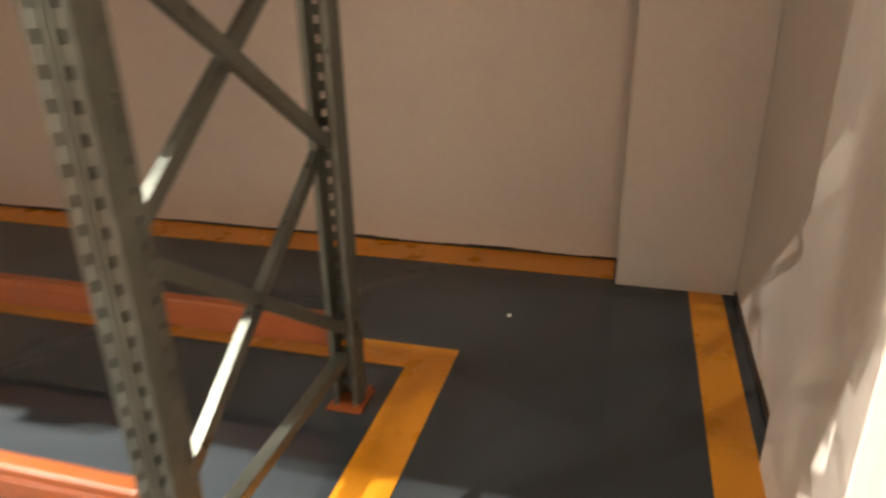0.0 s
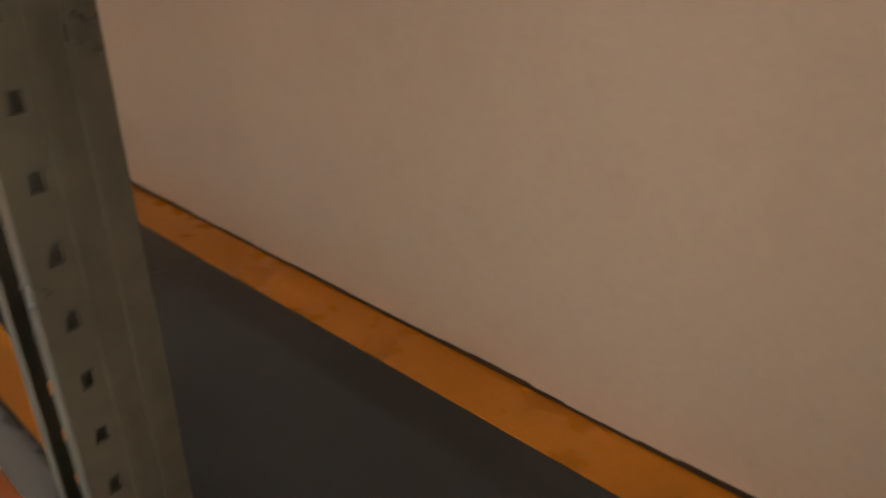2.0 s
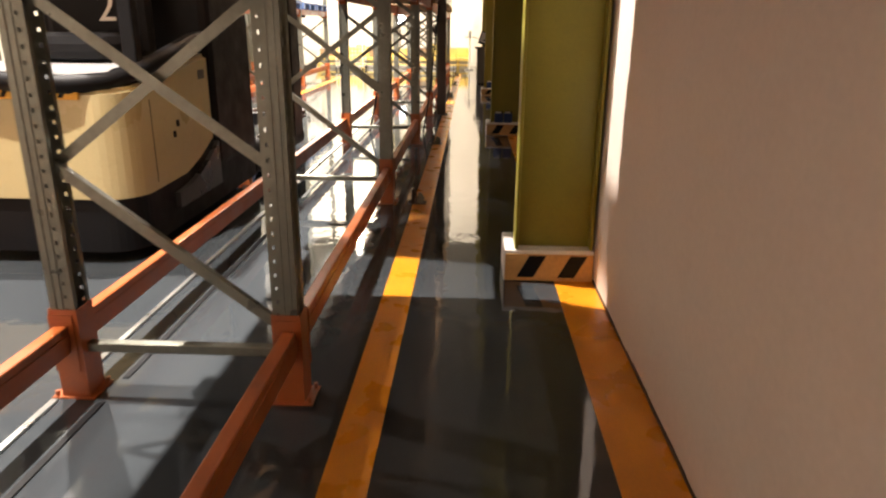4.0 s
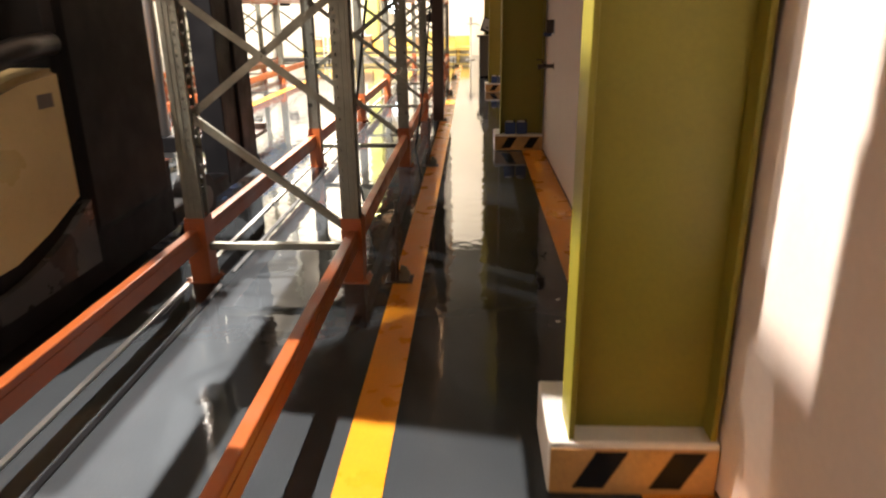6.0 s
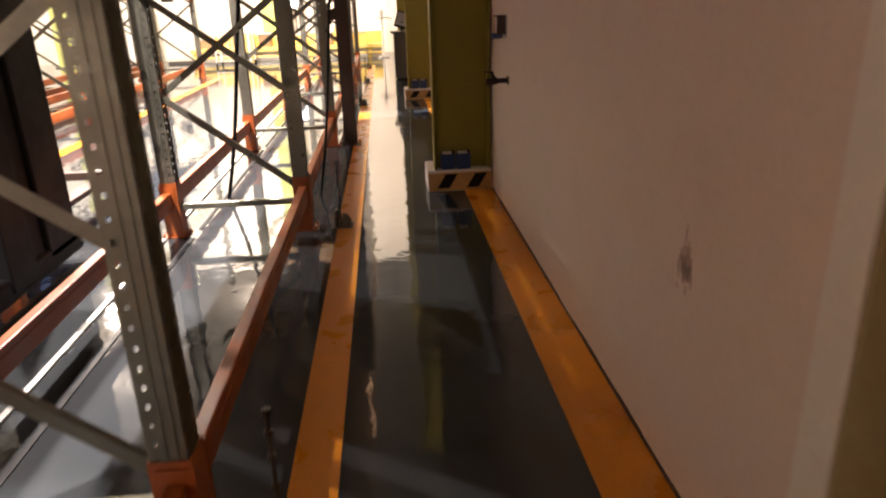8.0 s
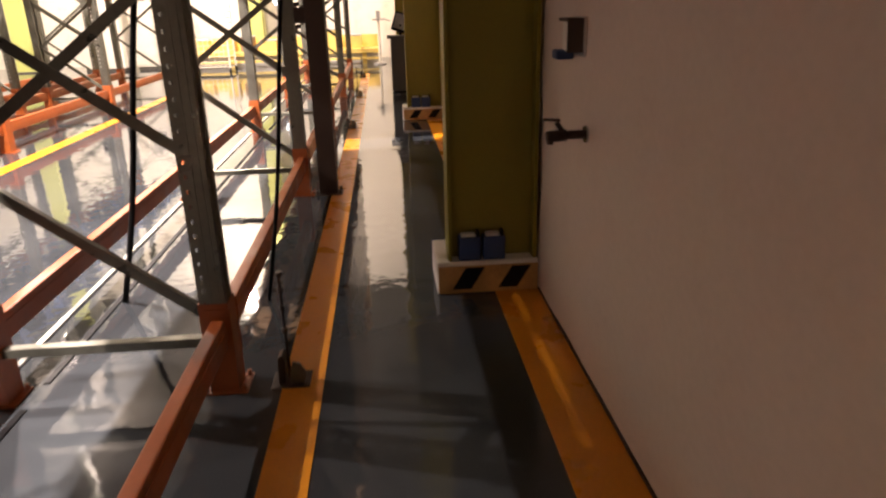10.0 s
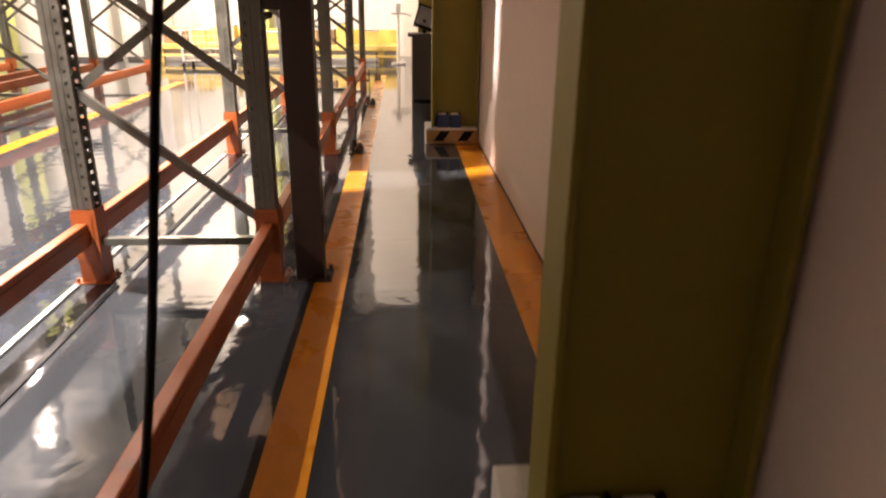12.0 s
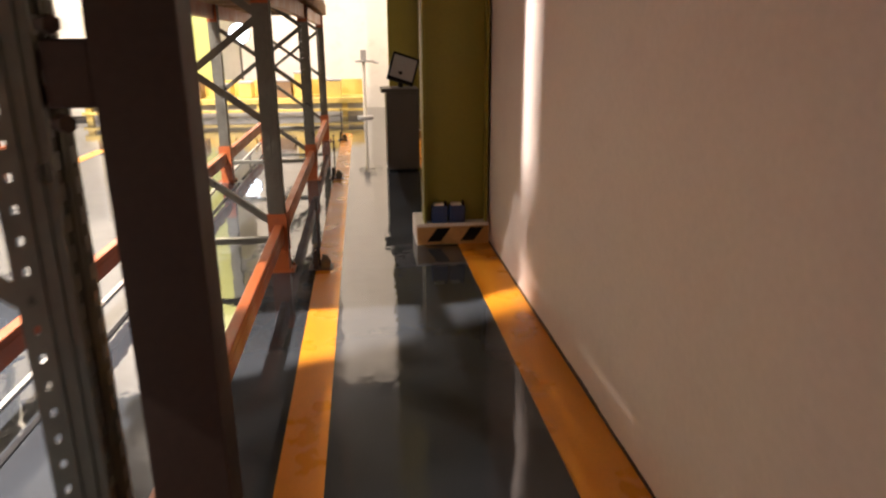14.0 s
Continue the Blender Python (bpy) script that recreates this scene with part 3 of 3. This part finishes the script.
# ---------------------------------------------------------------- reach truck in the vehicle aisle
def reach_truck():
    t = thing("reach_truck", "cream and black electric reach truck parked beside the racking", "forklift truck", at=(-2.0, 0.1, 0))
    def shell(x, y0, y1, z0, z1, r, mat, name, label=""):
        bm = bmesh.new()
        box(bm, -x, x, y0, y1, z0, z1, r)
        return part(name, bm, mat, t, label)
    # cream body with a sloping lower edge on its flank
    bm = bmesh.new()
    prof = [(0.0, 0.36), (0.25, 0.35), (0.75, 0.36), (1.0, 0.42), (1.22, 0.50), (1.28, 0.52), (1.28, 1.12), (1.0, 1.10), (0.6, 1.02), (0.0, 0.98)]
    a = [bm.verts.new((-0.58, y, z)) for y, z in prof]
    b = [bm.verts.new((0.58, y, z)) for y, z in prof]
    bm.faces.new(a); bm.faces.new(b[::-1])
    for i in range(len(a)):
        j = (i + 1) % len(a)
        bm.faces.new((a[i], b[i], b[j], a[j]))
    upright = [e for e in bm.edges if abs(e.verts[0].co.y) < 0.001 and abs(e.verts[1].co.y) < 0.001 and abs(e.verts[0].co.x - e.verts[1].co.x) < 0.001]
    bmesh.ops.bevel(bm, geom=upright, offset=0.2, segments=8, affect="EDGES", profile=0.5)
    bmesh.ops.recalc_face_normals(bm, faces=bm.faces)
    rim = [e for e in bm.edges if len(e.link_faces) == 2 and e.calc_face_angle(0) > 0.6]
    bmesh.ops.bevel(bm, geom=rim, offset=0.025, segments=3, affect="EDGES", clamp_overlap=True)
    part("body", bm, M_CREAM, t, "cream painted body shell")
    part("panel_seam", made(box, 0.576, 0.582, 0.32, 0.326, 0.42, 0.9), M_BLACK, t, "thin dark panel joint")
    part("panel_seam", made(box, 0.10, 0.106, -0.002, 0.004, 0.42, 0.94), M_BLACK, t, "thin dark panel joint")
    part("rating_plate", made(box, 0.578, 0.583, 1.08, 1.19, 0.96, 1.02, 0.001), M_GREY, t, "small grey rating plate")
    # curved guard over the drive wheel, below the sloping edge of the shell
    bm = bmesh.new()
    arc = [(0.55 + 0.75 * f, 0.30 + 0.21 * f * f) for f in [i / 8 for i in range(9)]]
    lo = [(y, z) for y, z in arc] + [(1.3, 0.2), (0.55, 0.2)]
    va = [bm.verts.new((0.56, y, z)) for y, z in lo]
    vb = [bm.verts.new((0.605, y, z)) for y, z in lo]
    bm.faces.new(va[::-1]); bm.faces.new(vb)
    for i in range(len(lo)):
        j = (i + 1) % len(lo)
        bm.faces.new((va[i], va[j], vb[j], vb[i]))
    part("wheel_guard", bm, M_GUARD, t, "dark grey curved wheel guard")
    bm = bmesh.new()
    box(bm, -0.57, 0.57, 0.02, 2.25, 0.07, 0.5)
    ends_s = [e for e in bm.edges if all(abs(v.co.y - 0.02) < 0.001 for v in e.verts) and abs(e.verts[0].co.x - e.verts[1].co.x) < 0.001]
    bmesh.ops.bevel(bm, geom=ends_s, offset=0.2, segments=8, affect="EDGES", profile=0.5)
    part("skirt", bm, M_BLACK, t, "black lower skirt")
    shell(0.50, 0.06, 0.75, 0.985, 1.09, 0.04, M_TRUCKGREY, "bonnet", "grey top cover")
    vent = part("vent_panel", made(box, -0.46, 0.36, -0.022, 0.02, 0.93, 0.99, 0.008), M_VENT, t, "amber slotted vent panel")
    for k in range(9):
        x = -0.37 + k * 0.078
        bm = bmesh.new()
        prism(bm, [(x, 0.942), (x + 0.026, 0.942), (x + 0.048, 0.978), (x + 0.022, 0.978)], -0.026, -0.021)
        part("slot", bm, M_BLACK, vent)
    # rounded black bumper rail over the body
    bm = bmesh.new()
    path = [(-0.56, 0.04, 1.08), (-0.25, -0.03, 1.05), (0.05, -0.04, 1.02), (0.32, -0.01, 1.01), (0.47, 0.08, 1.02), (0.55, 0.25, 1.06),
            (0.58, 0.5, 1.11), (0.585, 0.8, 1.17), (0.57, 1.05, 1.21), (0.55, 1.3, 1.22)]
    sweep(bm, path, 0.05)
    part("bumper_rail", bm, M_BLACK, t, "black padded rail", True)
    # seat and cab
    seat = shell(0.3, 0.45, 0.95, 1.1, 1.26, 0.06, M_BLACK, "seat")
    shell(0.34, 0.95, 1.08, 1.1, 1.75, 0.05, M_BLACK, "backrest")
    cu = bpy.data.curves.new("number", "FONT"); cu.body = "2"; cu.size = 0.26; cu.extrude = 0.002
    num = new("number", cu)
    me = bpy.data.meshes.new_from_object(num)
    bpy.data.objects.remove(num)
    me.materials.append(M_WHITE)
    num = new("number", me); num.parent = t; num.matrix_basis = pose(0.02, 0.943, 1.33, 90, 0, 0); num["label"] = "white painted figure two"
    for x in (-0.02, 0.04):
        part("latch", made(box, 0.578, 0.592, 0.62 + x, 0.645 + x, 0.66 + x, 0.7 + x, 0.004), M_BLACK, t)
    shell(0.6, 1.29, 2.2, 0.3, 1.9, 0.06, M_BLACK, "cab", "black cab housing")
    for x in (-0.53, 0.53):
        for y in (0.3, 2.1):
            part("roof_post", made(box, x - 0.04, x + 0.04, y - 0.04, y + 0.04, 1.0, 2.25, 0.01), M_BLACK, t)
    shell(0.58, 0.2, 2.2, 2.25, 2.33, 0.02, M_BLACK, "overhead_guard")
    # mast and carriage
    for x in (-0.5, 0.5):
        part("mast_rail", made(box, x - 0.09, x + 0.09, 3.2, 3.44, 0.12, 3.4, 0.01), M_BLACK, t)
        part("inner_rail", made(box, x - 0.06, x + 0.06, 3.45, 3.6, 0.12, 3.3, 0.008), M_BLACK, t)
        part("carriage_plate", made(box, x - 0.05 + 0.03, x + 0.08, 3.61, 3.95, 0.14, 1.9, 0.012), M_BLACK, t)
        leg = part("reach_leg", made(box, x - 0.08, x + 0.08, 2.2, 4.0, 0.08, 0.2, 0.02), M_BLACK, t)
        w = part("load_wheel", made(rod, (x - 0.05, 2.65, 0.16), (x + 0.12, 2.65, 0.16), 0.16, 28), M_RUBBER, t)
        part("hub", made(rod, (x + 0.115, 2.65, 0.16), (x + 0.13, 2.65, 0.16), 0.08, 20), M_GREY, w)
    for z in (0.35, 1.5, 3.2):
        part("mast_cross", made(box, -0.42, 0.42, 3.22, 3.32, z, z + 0.12, 0.008), M_BLACK, t)
    for x in (-0.3, 0.3):
        part("fork", made(box, x - 0.05, x + 0.05, 3.3, 5.05, 0.2, 0.24, 0.008), M_BROWN, t)
    part("load_guard", made(box, -0.56, -0.4, 4.95, 5.06, 0.2, 2.3, 0.012), M_ORANGE, t, "orange steel load guard")
    part("guard_foot", made(box, -0.5, 0.35, 4.97, 5.04, 0.242, 0.3, 0.008), M_BROWN, t)
    part("lift_cylinder", made(rod, (0.1, 3.3, 0.3), (0.1, 3.3, 3.0), 0.035, 14), M_STEEL, t, "bare steel lift cylinder", True)
    return t


reach_truck()


# ---------------------------------------------------------------- things on the walkway wall
disp = thing("wall_dispenser", "small grey metal wall dispenser with a dark blue lever", "dispenser", at=(WALL, 4.62, 1.19))
disp.scale = (0.72, 0.72, 0.72)
part("back_plate", made(box, -0.012, 0, -0.10, 0.10, -0.09, 0.09, 0.004), M_STEEL, disp)
bm = bmesh.new()
box(bm, -0.09, -0.012, -0.09, -0.078, -0.07, 0.085, 0.003)
box(bm, -0.09, -0.012, -0.078, 0.085, 0.07, 0.085, 0.003)
part("hood", bm, M_BROWN, disp, "dark hood")
part("housing", made(box, -0.07, -0.012, -0.06, 0.085, -0.07, 0.07, 0.008), M_WHITE, disp, "pale housing")
part("lever", made(box, -0.11, -0.02, 0.03, 0.13, -0.11, -0.065, 0.01), M_BLUE, disp, "dark blue lever")
tap = thing("wall_tap", "small dark metal tap on the wall", "tap", at=(WALL, 4.5, 0.87))
tap.scale = (0.85, 0.85, 0.85)
bm = bmesh.new()
rod(bm, (0, 0, 0), (-0.10, 0, 0), 0.018, 14)
rod(bm, (-0.085, 0, 0), (-0.165, 0, -0.006), 0.024, 14)
rod(bm, (-0.15, 0, -0.004), (-0.15, 0, -0.035), 0.014, 12)
part("spout", bm, M_BROWN, tap, "dark metal spout", True)
bm = bmesh.new()
rod(bm, (-0.10, 0, 0.015), (-0.125, 0, 0.052), 0.010, 10)
box(bm, -0.185, -0.115, -0.008, 0.008, 0.048, 0.058, 0.003, pose(0, 0, 0, 0, 4, 0))
part("lever", bm, M_BROWN, tap)
part("wall_flange", made(rod, (0, 0, 0), (-0.008, 0, 0), 0.035, 16), M_STEEL, tap)


def scuff(y, z, h, w, seed, lab):
    """A worn mark: many thin strokes a hair proud of the plaster."""
    rnd = random.Random(seed)
    bm = bmesh.new()
    for i in range(44):
        a = rnd.gauss(0, 0.35); b = rnd.gauss(0, 0.3)
        l = rnd.uniform(0.15, 0.5) * h
        yy, zz = y + a * w, z + b * h
        box(bm, WALL - 0.0012, WALL + 0.001, yy - 0.0022, yy + 0.0022, zz - l / 2, zz + l / 2)
    tagged(part("wall_scuff", bm, M_SMUDGE), lab, "wall mark", kind="structure")


scuff(1.84, 0.675, 0.10, 0.06, 3, "grey rubbed mark on the plaster")
scuff(6.88, 0.27, 0.10, 0.012, 5, "thin grey scratch on the plaster")

# ---------------------------------------------------------------- the far end of the walkway
cab = thing("control_cabinet", "dark grey control cabinet with a tilted screen beside the column", "cabinet", at=(0.55, 13.05, 0))
part("body", made(box, 0, 0.33, 0, 0.4, 0.02, 0.8, 0.012), M_GREY, cab)
part("plinth", made(box, 0.02, 0.31, 0.02, 0.38, 0, 0.02), M_BLACK, cab)
part("shelf", made(box, -0.05, 0.33, -0.03, 0.4, 0.8, 0.84, 0.008), M_GREY, cab)
scr = part("screen", made(box, 0.02, 0.30, 0.0, 0.05, 0.0, 0.3, 0.01, pose(0, 0.15, 0.95, -25, 18, 0)), M_BLACK, cab, "black tilted screen housing")
part("screen_face", made(box, 0.04, 0.28, -0.004, 0.0, 0.03, 0.27, 0.0, pose(0, 0.15, 0.95, -25, 18, 0)), M_TRUCKGREY, scr, "pale screen glass")
part("neck", made(rod, (0.16, 0.2, 0.84), (0.16, 0.2, 1.0), 0.025, 12), M_BLACK, cab)

stand = thing("signal_stand", "slim pale metal stand with a small head", "stand", at=(0.36, 18.4, 0))
part("base", made(rod, (0, 0, 0), (0, 0, 0.03), 0.14, 20), M_TRUCKGREY, stand)
part("pole", made(rod, (0, 0, 0.03), (0, 0, 0.95), 0.03, 12), M_WHITE, stand)
# Tray and head: the glow of the far end is put into the pale grey.
part("tray", made(box, -0.14, 0.14, -0.1, 0.1, 0.95, 0.99, 0.008), M_TRUCKGREY, stand)
part("head", made(box, -0.05, 0.05, -0.04, 0.04, 0.99, 1.16, 0.012), M_TRUCKGREY, stand)
part("arm", made(rod, (0.12, 0, 0.98), (0.26, -0.05, 0.93), 0.018, 10), M_TRUCKGREY, stand)

bench = thing("yellow_platform", "long low bright yellow platform along the far wall", "platform", at=(-4.5, 18.6, 0))
part("deck", made(box, 0, 4.85, 0, 0.9, 0.24, 0.34, 0.01), M_YBENCH, bench)
for x in (0.1, 1.5, 3.0, 4.5):
    part("leg", made(box, x - 0.05, x + 0.05, 0.05, 0.15, 0, 0.24), M_YBENCH, bench)
part("back_rail", made(box, 0, 4.85, 0.86, 0.92, 0.34, 0.62, 0.008), M_YBENCH, bench)
part("kick_plate", made(box, 0, 4.85, 0.2, 0.23, 0.0, 0.24), M_WHITE, bench, "pale kick plate")
part("front_rail", made(box, 0, 4.85, 0.0, 0.04, 0.10, 0.15, 0.006), M_YBENCH, bench)
rnd = random.Random(8)
for i in range(9):
    x = -4.3 + i * 0.5 + rnd.uniform(-0.1, 0.1)
    w, h = rnd.uniform(0.22, 0.4), rnd.uniform(0.2, 0.42)
    c = thing("crate", "yellowish crate with a grey lid on the yellow platform", "crate", "crates on the platform", (x, 18.75, 0.34))
    part("body", made(box, 0, w, 0, 0.4, 0, h, 0.015), M_YBENCH if i % 3 else M_CARD, c)
    part("lid", made(box, -0.01, w + 0.01, -0.01, 0.41, h, h + 0.03, 0.008), M_TRUCKGREY, c)
for x, y in ((-7.7, 19.2), (-2.6, 19.9), (-8.2, 8.0), (-8.2, 13.0)):
    c = thing("steel_column", "pale yellow-green painted square hall column", "column", "columns in the hall", (x, y, 0))
    part("shaft", made(box, -0.2, 0.2, -0.2, 0.2, 0, CEIL, 0.015), M_GREEN, c)
    part("base_plate", made(box, -0.28, 0.28, -0.28, 0.28, 0, 0.03, 0.004), M_GREY, c)

flood = thing("flood_lamp", "round cold white work lamp on a stand", "lamp", at=(-1.9, 19.6, 0))
part("pole", made(rod, (0, 0, 0.02), (0, 0, 1.35), 0.02, 10), M_GREY, flood)
part("foot", made(rod, (0, 0, 0), (0, 0, 0.02), 0.2, 20), M_GREY, flood)
part("housing", made(rod, (0, 0.06, 1.45), (0, 0.0, 1.45), 0.2, 24), M_GREY, flood)
part("glass", made(rod, (0, 0.0, 1.45), (0, -0.02, 1.45), 0.18, 24), M_BLUELAMP, flood, "glowing cold white glass")

# scraps of pale paper on the floor
for x, y, a in ((0.462, -4.455, 20), (0.83, 1.42, 50), (0.80, 1.17, 10)):
    tagged(part("paper_scrap", made(box, -0.010, 0.010, -0.006, 0.006, 0.0, 0.003, 0.0, pose(x, y, 0, 0, 0, a)), M_WHITE), "tiny pale scrap of paper on the floor", "paper scrap", "paper scraps")

# wire cage trolley and pale machine housings at the far side of the hall
cage = thing("wire_cage", "white wire mesh cage trolley", "cage trolley", at=(-3.6, 17.4, 0))
for x in (0, 0.8):
    for y in (0, 0.6):
        part("post", made(box, x - 0.015, x + 0.015, y - 0.015, y + 0.015, 0.1, 1.6, 0.003), M_WHITE, cage)
        part("castor", made(rod, (x - 0.015, y, 0.05), (x + 0.015, y, 0.05), 0.05, 16), M_RUBBER, cage)
for k in range(14):
    z = 0.12 + k * 0.11
    part("wire", made(rod, (0, 0, z), (0.8, 0, z), 0.005, 5), M_WHITE, cage)
    part("wire", made(rod, (0.8, 0, z), (0.8, 0.6, z), 0.005, 5), M_WHITE, cage)
for k in range(1, 8):
    part("wire", made(rod, (k * 0.1, 0, 0.12), (k * 0.1, 0, 1.58), 0.005, 5), M_WHITE, cage)
part("floor_plate", made(box, 0, 0.8, 0, 0.6, 0.1, 0.115, 0.003), M_GREY, cage)
for x, y, w, h in ((-6.3, 18.7, 0.9, 2.0), (-5.2, 18.9, 0.8, 1.9), (-9.0, 15.5, 1.2, 1.9)):
    c = thing("machine_cabinet", "pale grey machine cabinet with a dark display", "cabinet", "machine cabinets", (x, y, 0))
    part("body", made(box, 0, w, 0, 0.7, 0.06, h, 0.015), M_WHITE, c)
    part("plinth", made(box, 0.03, w - 0.03, 0.03, 0.67, 0, 0.06), M_GREY, c)
    part("door", made(box, 0.04, w - 0.04, -0.012, -0.002, 0.12, h - 0.5, 0.004), M_WHITE, c)
    part("display", made(box, 0.1, w * 0.5, -0.012, -0.002, h - 0.4, h - 0.15, 0.004), M_BLACK, c, "dark display")

# ---------------------------------------------------------------- pendant lamps, all out of view
for x, y, watts, soft, tint, beam in UNSEEN_LAMPS:
    g = thing("pendant_lamp", "unseen round pendant lamp assumed on the ceiling to light the hall", "lamp", "pendant lamps", (x, y, LAMP_Z))
    part("cap", made(rod, (0, 0, 0.20), (0, 0, 0.34), 0.10, 24, 0.05), M_STEEL, g, "aluminium cap", True)
    part("cord", made(rod, (0, 0, 0.34), (0, 0, CEIL - LAMP_Z), 0.01, 8), M_BLACK, g)
    part("lens", made(rod, (0, 0, 0.16), (0, 0, 0.20), 0.10, 28), M_LAMP, g, "glowing lens")
    li = bpy.data.lights.new("unseen_light", "SPOT" if beam else "POINT")
    if beam:
        li.spot_size, li.spot_blend = math.radians(beam), 0.45
    li.energy, li.color, li.shadow_soft_size = watts * POWER, tint, soft
    lo = new("unseen_light", li)
    lo.location = (x, y, LAMP_Z)
